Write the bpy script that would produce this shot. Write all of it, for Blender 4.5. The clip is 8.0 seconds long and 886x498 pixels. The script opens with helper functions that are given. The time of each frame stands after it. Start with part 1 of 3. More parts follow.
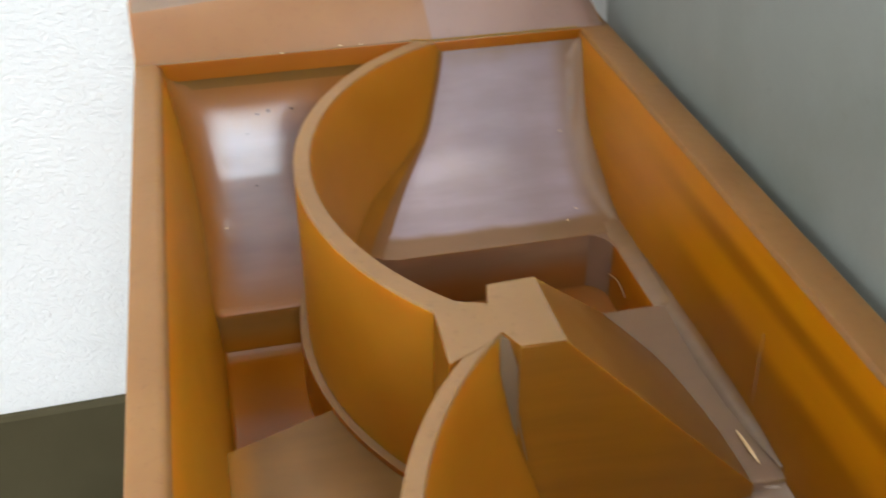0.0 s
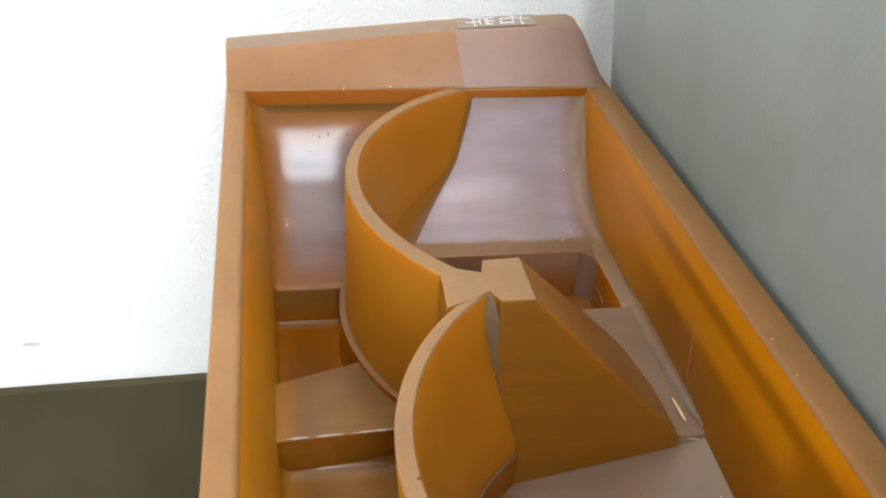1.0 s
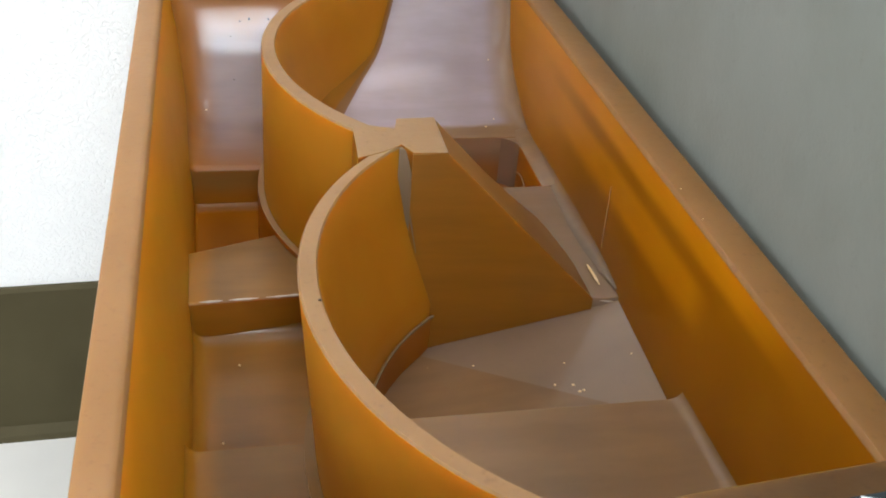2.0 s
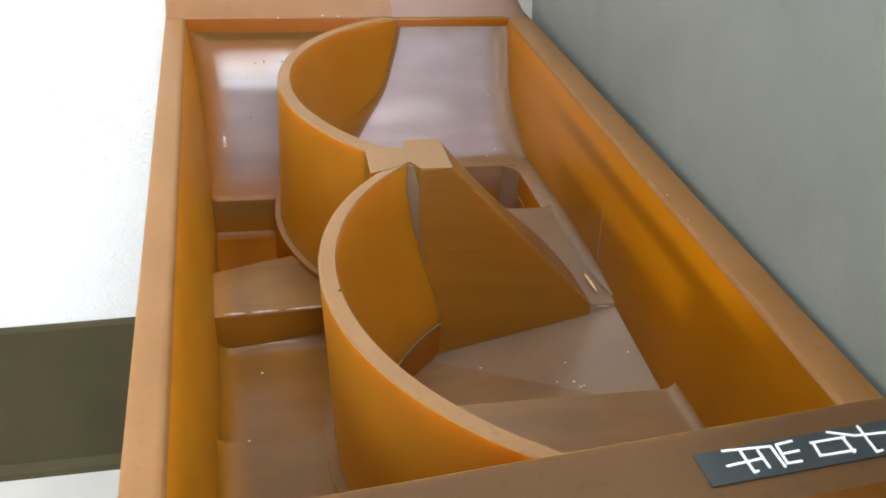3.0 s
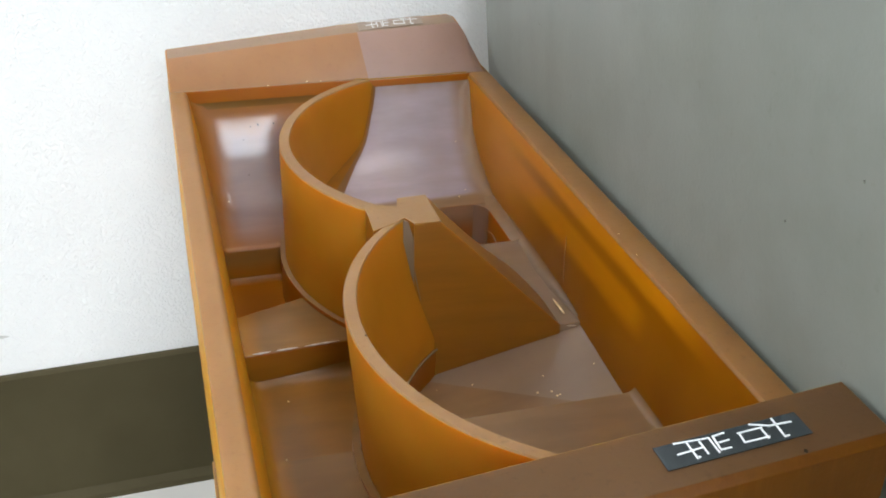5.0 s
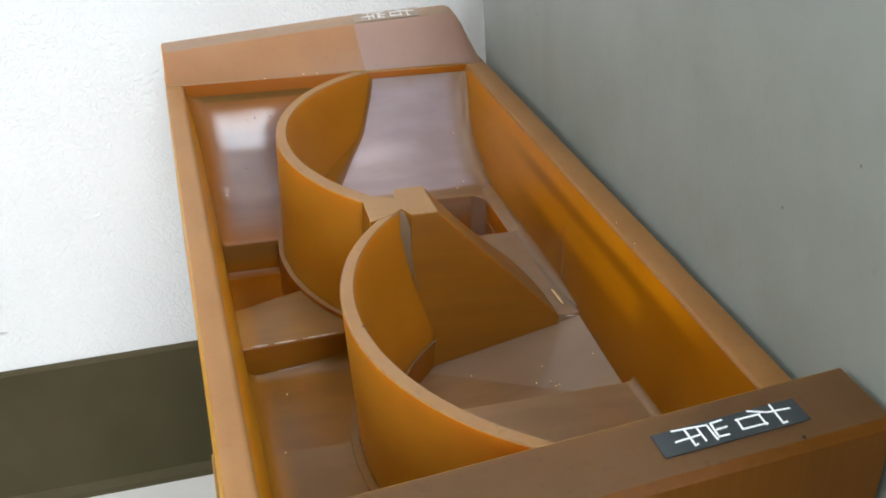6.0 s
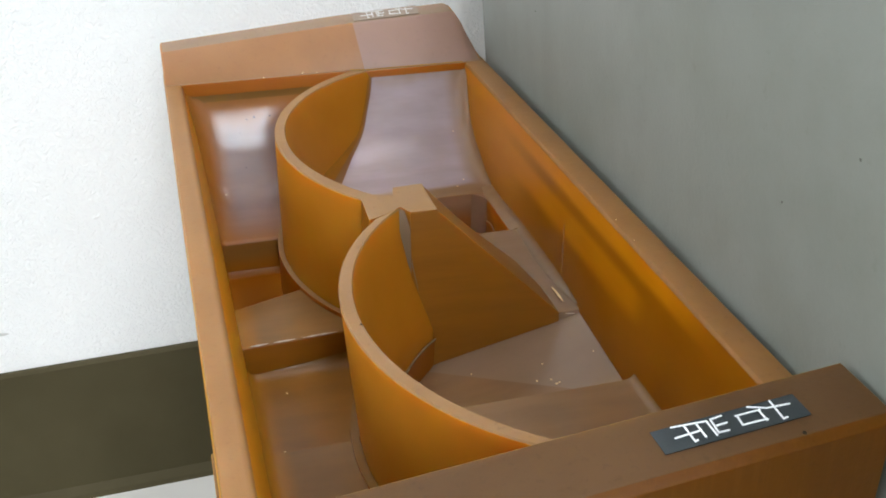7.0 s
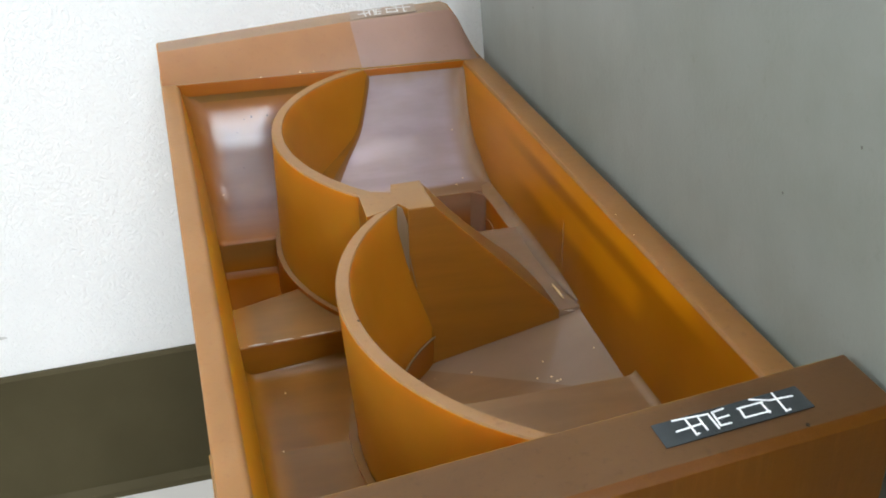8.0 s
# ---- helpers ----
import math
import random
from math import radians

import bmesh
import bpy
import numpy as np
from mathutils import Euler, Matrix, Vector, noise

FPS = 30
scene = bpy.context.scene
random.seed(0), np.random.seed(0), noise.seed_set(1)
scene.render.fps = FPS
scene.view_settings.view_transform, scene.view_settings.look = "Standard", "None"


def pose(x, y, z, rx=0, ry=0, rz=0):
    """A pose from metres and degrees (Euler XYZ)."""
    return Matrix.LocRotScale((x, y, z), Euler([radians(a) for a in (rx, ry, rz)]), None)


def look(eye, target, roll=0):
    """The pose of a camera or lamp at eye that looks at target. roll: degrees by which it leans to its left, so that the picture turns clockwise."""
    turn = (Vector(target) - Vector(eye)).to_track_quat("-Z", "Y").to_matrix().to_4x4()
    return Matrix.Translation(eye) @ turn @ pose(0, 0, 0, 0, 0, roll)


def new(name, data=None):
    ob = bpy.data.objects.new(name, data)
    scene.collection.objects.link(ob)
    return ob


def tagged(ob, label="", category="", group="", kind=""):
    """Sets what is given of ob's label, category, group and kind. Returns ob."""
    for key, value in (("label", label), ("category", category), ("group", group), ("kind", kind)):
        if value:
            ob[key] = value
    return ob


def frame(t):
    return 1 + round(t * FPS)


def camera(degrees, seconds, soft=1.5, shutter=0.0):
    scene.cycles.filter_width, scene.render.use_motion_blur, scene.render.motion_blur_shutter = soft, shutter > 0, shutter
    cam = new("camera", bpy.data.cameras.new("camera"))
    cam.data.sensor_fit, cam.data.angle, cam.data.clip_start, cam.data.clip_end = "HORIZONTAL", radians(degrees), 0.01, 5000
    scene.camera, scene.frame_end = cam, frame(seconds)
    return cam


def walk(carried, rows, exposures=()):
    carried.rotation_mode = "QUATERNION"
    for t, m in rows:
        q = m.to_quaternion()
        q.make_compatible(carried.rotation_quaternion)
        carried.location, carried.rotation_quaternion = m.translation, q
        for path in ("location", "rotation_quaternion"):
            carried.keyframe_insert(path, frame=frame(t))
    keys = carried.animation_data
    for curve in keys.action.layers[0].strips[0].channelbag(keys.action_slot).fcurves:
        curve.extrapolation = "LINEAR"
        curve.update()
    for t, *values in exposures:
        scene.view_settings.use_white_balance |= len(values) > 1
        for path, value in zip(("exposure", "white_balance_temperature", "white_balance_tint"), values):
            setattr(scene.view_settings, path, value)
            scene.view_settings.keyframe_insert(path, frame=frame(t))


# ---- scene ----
cam = camera(45.90, 8.0, soft=1.8, shutter=0.3)
ROWS = [
    (0, 0.0432, -0.2190, 0.4175, 63.01, 4.10, -11.32),
    (0.1, 0.0403, -0.2150, 0.4136, 63.82, 2.85, -9.51),
    (0.2, 0.0427, -0.2112, 0.4086, 63.01, 2.58, -8.30),
    (0.3, 0.0471, -0.2125, 0.4017, 62.91, 0.09, -7.70),
    (0.4, 0.0560, -0.2180, 0.3955, 61.10, -2.40, -6.50),
    (0.5, 0.0560, -0.2270, 0.3912, 61.12, -3.54, -6.84),
    (0.6, 0.0555, -0.2415, 0.3939, 61.25, -2.81, -7.13),
    (0.7, 0.0514, -0.2569, 0.3980, 60.64, -2.34, -6.90),
    (0.8, 0.0511, -0.2786, 0.4068, 63.94, -0.54, -7.35),
    (0.9, 0.0440, -0.2988, 0.4214, 66.52, 0.01, -7.70),
    (1, 0.0380, -0.3174, 0.4281, 67.44, 0.89, -7.32),
    (1.1, 0.0358, -0.3274, 0.4252, 67.90, -0.41, -5.92),
    (1.2, 0.0396, -0.3362, 0.4237, 68.06, -1.56, -6.21),
    (1.5, 0.0496, -0.3271, 0.4068, 65.28, -1.12, -8.04),
    (1.7, 0.0492, -0.3241, 0.3976, 65.00, -1.08, -9.15),
    (2.8, 0.0427, -0.3685, 0.3873, 68.91, 1.18, -10.42),
    (3, 0.0412, -0.3660, 0.3854, 69.05, 0.89, -10.09),
    (3.2, 0.0390, -0.3704, 0.3895, 69.00, 1.89, -10.19),
    (3.5, 0.0349, -0.3809, 0.3991, 69.44, 1.40, -11.13),
    (4, 0.0269, -0.3980, 0.4076, 67.37, 2.73, -13.10),
    (4.2, 0.0250, -0.4037, 0.4150, 68.26, 3.59, -13.59),
    (4.5, 0.0169, -0.4170, 0.4270, 69.06, 3.53, -13.54),
    (5, 0.0126, -0.4275, 0.4300, 68.93, 3.26, -13.93),
    (6.5, 0.0157, -0.4272, 0.4265, 68.59, 4.02, -13.96),
    (7, 0.0163, -0.4269, 0.4259, 68.69, 4.12, -13.96),
    (7.5, 0.0171, -0.4279, 0.4249, 68.90, 4.47, -14.17),
    (8, 0.0184, -0.4248, 0.4209, 68.97, 4.62, -13.99),
]
walk(cam, [(t, pose(x, y, z, rx, ry, rz)) for t, x, y, z, rx, ry, rz in ROWS],
     exposures=[(0.0, -0.10), (0.2, -0.10), (0.5, 0.0), (1.0, 0.15), (1.5, -0.04), (1.7, 0.0), (2.8, 0.12), (3.5, 0.18), (4.5, 0.04), (5.2, -0.09), (6.3, -0.09), (8.0, -0.08)])

# ---- light ----
world = bpy.data.worlds.new("world")
scene.world = world
world.use_nodes = True
world.node_tree.nodes["Background"].inputs[0].default_value = (0.80, 0.90, 1.0, 1)
world.node_tree.nodes["Background"].inputs[1].default_value = 0.6

S = 0.19            # width of the mould in metres; the mould is laid out in widths
RIM = 0.2814        # height of the rim's near-left reference point over the floor
ROOM_X0, ROOM_X1, ROOM_Y0, ROOM_Y1, ROOM_H = -2.3, 1.6, -3.2, 0.276, 2.45


def area(name, where, target, sx, sy, watts, colour):
    data = bpy.data.lights.new(name, "AREA")
    data.shape, data.size, data.size_y, data.energy, data.color = "RECTANGLE", sx, sy, watts, colour
    ob = new(name, data)
    ob.matrix_world = look(where, target)
    return ob


LAMPS = ((0.80, -0.37, 18), (-0.70, -0.37, 16))
WIN_X, WIN_W = 0.26, 0.90      # window in the south wall: middle and width
WEST_Y, WEST_W = -0.75, 1.50    # added, unseen window in the west wall: middle and width
for lx, ly, watts in LAMPS:
    area("ceiling_lamp", (lx, ly, ROOM_H - 0.09), (lx, ly + 0.001, 0), 0.3, 1.2, watts, (0.97, 0.97, 1.0))
area("window_light", (WIN_X, ROOM_Y0 - 0.03, 1.55), (WIN_X, 0.2, 1.55), WIN_W - 0.04, 1.26, 86, (0.84, 0.91, 1.0))
# Unseen window light, added to brighten the cabinet and west-facing resin.
area("window_light", (ROOM_X0 - 0.03, WEST_Y, 1.55), (0.2, WEST_Y, 1.55), WEST_W - 0.04, 1.26, 27, (0.92, 0.96, 1.0))


# ---- materials ----
def nodes_of(name):
    m = bpy.data.materials.new(name)
    m.use_nodes = True
    t = m.node_tree
    return m, t, t.nodes["Principled BSDF"]


def link(t, a, b):
    t.links.new(a, b)


def noise_node(t, scale, detail=4.0, rough=0.55):
    tc = t.nodes.new("ShaderNodeTexCoord")
    n = t.nodes.new("ShaderNodeTexNoise")
    n.inputs["Scale"].default_value, n.inputs["Detail"].default_value, n.inputs["Roughness"].default_value = scale, detail, rough
    link(t, tc.outputs["Object"], n.inputs["Vector"])
    return n


def ramp(t, fac, stops):
    r = t.nodes.new("ShaderNodeValToRGB")
    e = r.color_ramp.elements
    while len(e) < len(stops):
        e.new(0.5)
    for k, (p, c) in zip(e, stops):
        k.position, k.color = p, (*c, 1)
    link(t, fac, r.inputs[0])
    return r


def grey(v):
    return (v, v, v)


def bump(t, height, strength, distance, bsdf):
    b = t.nodes.new("ShaderNodeBump")
    b.inputs["Strength"].default_value, b.inputs["Distance"].default_value = strength, distance
    link(t, height, b.inputs["Height"])
    link(t, b.outputs[0], bsdf.inputs["Normal"])
    return b


def mapped_noise(t, scale, turn=(0, 0, 0), detail=4.0, rough=0.6):
    """Noise stretched along the mould, in its own coordinates."""
    tc = t.nodes.new("ShaderNodeTexCoord")
    mp = t.nodes.new("ShaderNodeMapping")
    mp.inputs["Scale"].default_value = scale
    mp.inputs["Rotation"].default_value = [radians(a) for a in turn]
    n = t.nodes.new("ShaderNodeTexNoise")
    n.inputs["Scale"].default_value, n.inputs["Detail"].default_value, n.inputs["Roughness"].default_value = 1.0, detail, rough
    link(t, tc.outputs["Object"], mp.inputs["Vector"])
    link(t, mp.outputs[0], n.inputs["Vector"])
    return n


def maths(t, kind, a, b):
    k = t.nodes.new("ShaderNodeMath")
    k.operation = kind
    for i, v in enumerate((a, b)):
        if isinstance(v, (int, float)):
            k.inputs[i].default_value = v
        else:
            link(t, v, k.inputs[i])
    return k.outputs[0]


def mixed(t, fac, a, b):
    k = t.nodes.new("ShaderNodeMixRGB")
    link(t, fac, k.inputs[0])
    for i, v in ((1, a), (2, b)):
        if isinstance(v, tuple):
            k.inputs[i].default_value = (*v, 1)
        else:
            link(t, v, k.inputs[i])
    return k.outputs[0]


def soft_mask(t, runs, wobble=0.006):
    """Mask for an overlay tone, a painted band of light or gloss: soft, uneven limits; runs of (axis, from, to) in
    mould widths, rising from 0 to 1.
    """
    tc = t.nodes.new("ShaderNodeTexCoord")
    sep = t.nodes.new("ShaderNodeSeparateXYZ")
    link(t, tc.outputs["Object"], sep.inputs[0])
    wob = maths(t, "MULTIPLY", maths(t, "SUBTRACT", noise_node(t, 40.0, 2.0).outputs["Fac"], 0.5), wobble)
    out = None
    for axis, a, b in runs:
        m = t.nodes.new("ShaderNodeMapRange")
        m.interpolation_type = "SMOOTHSTEP"
        link(t, maths(t, "ADD", sep.outputs[axis], wob), m.inputs[0])
        m.inputs[1].default_value, m.inputs[2].default_value = min(a, b) * S, max(a, b) * S
        m.inputs[3].default_value, m.inputs[4].default_value = (0.0, 1.0) if a < b else (1.0, 0.0)
        out = m.outputs[0] if out is None else maths(t, "MULTIPLY", out, m.outputs[0])
    return out


def resin(name, dark, light, rough, sss, depth=0.012, coat=0.0, spec=0.5, relief=0.0, wear=0.0, streak=0.0, overlay=None, where=None, coat_rough=0.10, brush=0.0, light_bands=(), light_colour=None, coat_where=(), grain=0.0):
    """Cast amber resin: light sinks in and comes out orange; cloudy inside, with a faintly uneven skin, streaked and
    specked by use; overlay and bands also hold painted sheen and light.
    """
    m, t, b = nodes_of(name)
    n = noise_node(t, 22.0, 3.0)
    out = ramp(t, n.outputs["Fac"], [(0.3, dark), (0.7, light)]).outputs[0]
    f = noise_node(t, 30.0, 2.0)
    rough_out = ramp(t, f.outputs["Fac"], [(0.2, grey(rough - 0.03)), (0.8, grey(rough + 0.04))]).outputs[0]
    if overlay:
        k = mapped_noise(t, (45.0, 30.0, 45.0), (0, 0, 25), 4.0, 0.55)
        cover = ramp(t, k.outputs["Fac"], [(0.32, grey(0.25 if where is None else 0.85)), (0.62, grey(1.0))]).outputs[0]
        # Masked overlay tones, the ramps' painted sheen among them, faintly streaked.
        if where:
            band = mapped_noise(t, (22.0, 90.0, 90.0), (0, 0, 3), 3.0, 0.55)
            overlay = mixed(t, ramp(t, band.outputs["Fac"], [(0.38, grey(0.0)), (0.66, grey(1.0))]).outputs[0], tuple(0.90 * c for c in overlay), tuple(1.07 * c for c in overlay))
            cover = maths(t, "MULTIPLY", cover, soft_mask(t, where))
        out = mixed(t, cover, out, overlay)
    # Bands of light showing through the wall, mixed into the colour.
    for runs in light_bands:
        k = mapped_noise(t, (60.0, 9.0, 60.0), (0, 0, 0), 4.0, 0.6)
        patchiness = ramp(t, k.outputs["Fac"], [(0.30, grey(0.6)), (0.65, grey(1.0))]).outputs[0]
        out = mixed(t, maths(t, "MULTIPLY", patchiness, soft_mask(t, runs, 0.0012)), out, light_colour)
    if grain:
        k = mapped_noise(t, (16.0, 60.0, 150.0), (0, 4, 0), 4.0, 0.6)
        out = mixed(t, ramp(t, k.outputs["Fac"], [(0.35, grey(grain)), (0.62, grey(0.0))]).outputs[0], out, tuple(0.55 * c for c in dark))
    if wear:
        k = noise_node(t, 330.0, 5.0, 0.7)
        w = ramp(t, k.outputs["Fac"], [(0.56, grey(0.0)), (0.72, grey(wear))])
        out = mixed(t, w.outputs[0], out, tuple(0.45 * c for c in dark))
    if brush:
        k = mapped_noise(t, (330.0, 330.0, 28.0), (0, 0, 0), 5.0, 0.7)
        w = ramp(t, k.outputs["Fac"], [(0.50, grey(0.0)), (0.68, grey(brush))])
        out = mixed(t, w.outputs[0], out, tuple(1.7 * c + 0.01 for c in light))
    link(t, out, b.inputs["Base Color"])
    if streak:
        k = mapped_noise(t, (14.0, 130.0, 130.0), (0, 0, 4), 5.0, 0.65)
        rough_out = maths(t, "ADD", rough_out, ramp(t, k.outputs["Fac"], [(0.35, grey(0.0)), (0.68, grey(streak))]).outputs[0])
    link(t, rough_out, b.inputs["Roughness"])
    b.inputs["Subsurface Weight"].default_value = sss
    b.inputs["Subsurface Radius"].default_value = (1.0, 0.58, 0.16)
    b.inputs["Subsurface Scale"].default_value = depth
    b.inputs["IOR"].default_value = 1.5
    b.inputs["Specular IOR Level"].default_value = spec
    b.inputs["Coat Weight"].default_value = coat
    if coat_where:
        link(t, maths(t, "MULTIPLY", soft_mask(t, coat_where), coat), b.inputs["Coat Weight"])
    b.inputs["Coat Roughness"].default_value = coat_rough
    if relief:
        g = noise_node(t, 260.0, 3.0)
        bump(t, g.outputs["Fac"], relief, 0.0008, b)
    return m


AMBER = resin("amber_resin", (0.375, 0.149, 0.009), (0.43, 0.178, 0.013), 0.46, 0.9, 0.020, spec=0.16)
# Lighter amber: light coming through the thin left wall put into colour.
BACKLIT_WALL = resin("backlit_amber_resin", (0.43, 0.185, 0.008), (0.48, 0.210, 0.012), 0.48, 1.0, 0.030, spec=0.14)
# Right wall: shade in its dark base, light through it in painted bands.
LIGHT_STREAKED = resin("light_streaked_amber", (0.205, 0.066, 0.0006), (0.245, 0.082, 0.001), 0.34, 0.7, 0.014, spec=0.18,
                 light_bands=(((2, -0.188, -0.145), (2, -0.078, -0.104), (1, -0.42, -0.32), (1, 0.60, 0.42)),
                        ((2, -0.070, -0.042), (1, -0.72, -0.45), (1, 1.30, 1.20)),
                        ((2, -0.40, -0.20), (1, 0.20, 0.60), (1, 1.30, 1.20))), light_colour=(0.410, 0.143, 0.001))
# Near bar: brown resin darkened further, carrying the shade at this end.
BAR = resin("dark_bar_resin", (0.102, 0.033, 0.0005), (0.130, 0.043, 0.001), 0.42, 0.5, 0.010, spec=0.2, relief=0.12, wear=0.25, brush=0.14)
BARTOP = resin("dark_bar_top", (0.088, 0.043, 0.015), (0.110, 0.055, 0.020), 0.5, 0.35, spec=0.18, relief=0.15, wear=0.35)
THICK = resin("thick_amber_resin", (0.218, 0.076, 0.001), (0.262, 0.096, 0.002), 0.42, 0.6, 0.012, spec=0.3, overlay=(0.220, 0.081, 0.005), grain=0.25)
# Gusset's top: a darker copy of the thick resin, shade put into colour.
GUSSET_TOP = resin("shaded_worn_amber", (0.180, 0.073, 0.010), (0.220, 0.092, 0.016), 0.40, 0.5, 0.012, spec=0.5, wear=0.1)
POCKET_WALL = resin("brown_pocket_resin", (0.215, 0.070, 0.003), (0.255, 0.086, 0.005), 0.36, 0.5, 0.012, spec=0.15, overlay=(0.195, 0.088, 0.018), where=((2, -0.425, -0.375),))
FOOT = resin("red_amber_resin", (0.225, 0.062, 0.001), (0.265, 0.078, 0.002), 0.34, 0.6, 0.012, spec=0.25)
# Divider's inner faces: a deeper copy of the amber, shade put into colour.
INNER = resin("shaded_inner_amber", (0.310, 0.108, 0.005), (0.360, 0.132, 0.008), 0.42, 0.8, 0.014, spec=0.18)
FILLET = resin("brown_violet_resin", (0.150, 0.064, 0.018), (0.185, 0.082, 0.026), 0.34, 0.5, 0.012, spec=0.4)
# Paler violet tones on the pocket's end and corner put reflected haze into colour.
POCKET_END = resin("red_brown_resin", (0.205, 0.068, 0.011), (0.245, 0.086, 0.017), 0.32, 0.5, 0.012, spec=0.35, overlay=(0.235, 0.132, 0.074), where=((2, -0.385, -0.325),))
CORNER = resin("violet_corner_resin", (0.170, 0.092, 0.055), (0.205, 0.114, 0.070), 0.30, 0.4, 0.010, 0.4, 0.4, coat_rough=0.12)
SLIVER = resin("grey_tan_resin", (0.150, 0.096, 0.052), (0.180, 0.116, 0.064), 0.42, 0.3, spec=0.4)
# Wall foot: pale highlight along the fillet put into its colour.
WALL_FOOT = resin("sheen_wall_foot", (0.195, 0.066, 0.002), (0.235, 0.082, 0.003), 0.34, 0.4, 0.012, spec=0.25, overlay=(0.185, 0.114, 0.066), where=((2, -0.252, -0.292),))
# Darker orange on the end wall's lip: its shade put into the colour.
LIP = resin("shaded_orange_lip", (0.27, 0.076, 0.0015), (0.31, 0.092, 0.002), 0.34, 0.5, 0.008, spec=0.3)
TAN = resin("scuffed_resin_top", (0.222, 0.119, 0.049), (0.264, 0.146, 0.063), 0.5, 0.4, spec=0.25, relief=0.15, wear=0.35)
LEFT_RIM = resin("orange_tan_resin_rim", (0.250, 0.122, 0.042), (0.290, 0.146, 0.054), 0.48, 0.4, spec=0.25, relief=0.15, wear=0.3)
# Right rim: darker copy of the rim tone, cabinet-side shade put into colour.
RIM_AMBER = resin("shaded_amber_rim", (0.205, 0.096, 0.028), (0.245, 0.118, 0.038), 0.45, 0.5, spec=0.25, relief=0.15, wear=0.3)
RIM_GREY = resin("grey_resin_top", (0.225, 0.150, 0.098), (0.265, 0.180, 0.120), 0.5, 0.3, spec=0.3, relief=0.15, wear=0.35)
FACE = resin("orange_resin_face", (0.26, 0.110, 0.032), (0.31, 0.138, 0.042), 0.45, 0.4, relief=0.1, wear=0.2)
LEFT_FLOOR = resin("amber_edged_resin_floor", (0.27, 0.112, 0.008), (0.31, 0.130, 0.012), 0.36, 0.5, 0.014, 0.10, 0.2, wear=0.1, streak=0.1, overlay=(0.178, 0.092, 0.030), where=((0, 0.105, 0.165),))
LOW_FLOOR = resin("glossy_amber_floor", (0.27, 0.110, 0.008), (0.31, 0.128, 0.012), 0.34, 0.5, 0.014, 0.30, 0.25, wear=0.1, streak=0.1, overlay=(0.200, 0.086, 0.013), where=((0, 0.105, 0.165),), coat_where=((0, 0.11, 0.20),), coat_rough=0.22)
RIGHT_FLOOR = resin("cloudy_resin_floor", (0.25, 0.105, 0.010), (0.29, 0.122, 0.016), 0.36, 0.4, 0.014, 0.14, 0.35, wear=0.1, streak=0.1, overlay=(0.188, 0.104, 0.048), where=((0, 0.965, 0.935),))
# Greyer floor facet and ledge: the wall's reflection put into the colour.
SHEEN_FLOOR = resin("sheen_resin_floor", (0.192, 0.121, 0.074), (0.228, 0.146, 0.091), 0.36, 0.4, 0.012, 0.25, 0.4, wear=0.1, streak=0.12)
# Ramps: a violet overlay paints reflected sheen, fading to amber at the edges.
RAMP = resin("polished_resin_ramp", (0.245, 0.086, 0.008), (0.280, 0.102, 0.013), 0.38, 0.4, 0.012, 0.65, 0.3, streak=0.12, overlay=(0.196, 0.134, 0.122), where=((0, 0.10, 0.18), (1, 0.958, 0.915), (1, 0.50, 0.74)), coat_where=((0, 0.105, 0.160), (1, 0.962, 0.940), (1, 0.74, 0.87)), coat_rough=0.13)
SHEEN_RAMP = resin("violet_sheen_ramp", (0.170, 0.088, 0.036), (0.205, 0.108, 0.048), 0.34, 0.3, 0.012, 0.12, 0.5, streak=0.2, overlay=(0.290, 0.218, 0.226), where=((0, 0.905, 0.845), (1, 0.965, 0.935), (1, 0.650, 0.674)), coat_where=((0, 0.90, 0.85), (1, 0.650, 0.70)), coat_rough=0.26)
# Far bar's right face: reflected light put into a paler violet colour.
BAND = resin("violet_sheen_resin", (0.255, 0.146, 0.104), (0.295, 0.174, 0.128), 0.45, 0.25, 0.012, relief=0.1, wear=0.15)
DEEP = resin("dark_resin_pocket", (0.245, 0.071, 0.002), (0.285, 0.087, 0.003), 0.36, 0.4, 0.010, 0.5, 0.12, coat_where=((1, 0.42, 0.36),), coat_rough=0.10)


def simple(name, a, b_, scale, rough, bumps=0.0, dist=0.001, bscale=None, spec=0.5):
    m, t, b = nodes_of(name)
    n = noise_node(t, scale)
    r = ramp(t, n.outputs["Fac"], [(0.3, a), (0.7, b_)])
    link(t, r.outputs[0], b.inputs["Base Color"])
    b.inputs["Roughness"].default_value = rough
    b.inputs["Specular IOR Level"].default_value = spec
    if bumps:
        g = noise_node(t, bscale or scale * 6, 3.0)
        bump(t, g.outputs["Fac"], bumps, dist, b)
    return m


def wallpaper():
    """White paper with a fine raised worm-like grain."""
    m, t, b = nodes_of("embossed_wallpaper")
    n = noise_node(t, 9.0)
    link(t, ramp(t, n.outputs["Fac"], [(0.3, (0.77, 0.785, 0.775)), (0.7, (0.81, 0.82, 0.81))]).outputs[0], b.inputs["Base Color"])
    b.inputs["Roughness"].default_value = 0.7
    g = noise_node(t, 480.0, 2.0, 0.5)
    g.inputs["Distortion"].default_value = 0.5
    h = ramp(t, g.outputs["Fac"], [(0.41, grey(0.0)), (0.57, grey(1.0))])
    bump(t, h.outputs[0], 0.52, 0.0009, b)
    return m


WALLPAPER = wallpaper()
VINYL = simple("dark_vinyl", (0.054, 0.045, 0.021), (0.068, 0.057, 0.028), 14.0, 0.55, 0.1, 0.0004, 300.0, 0.12)
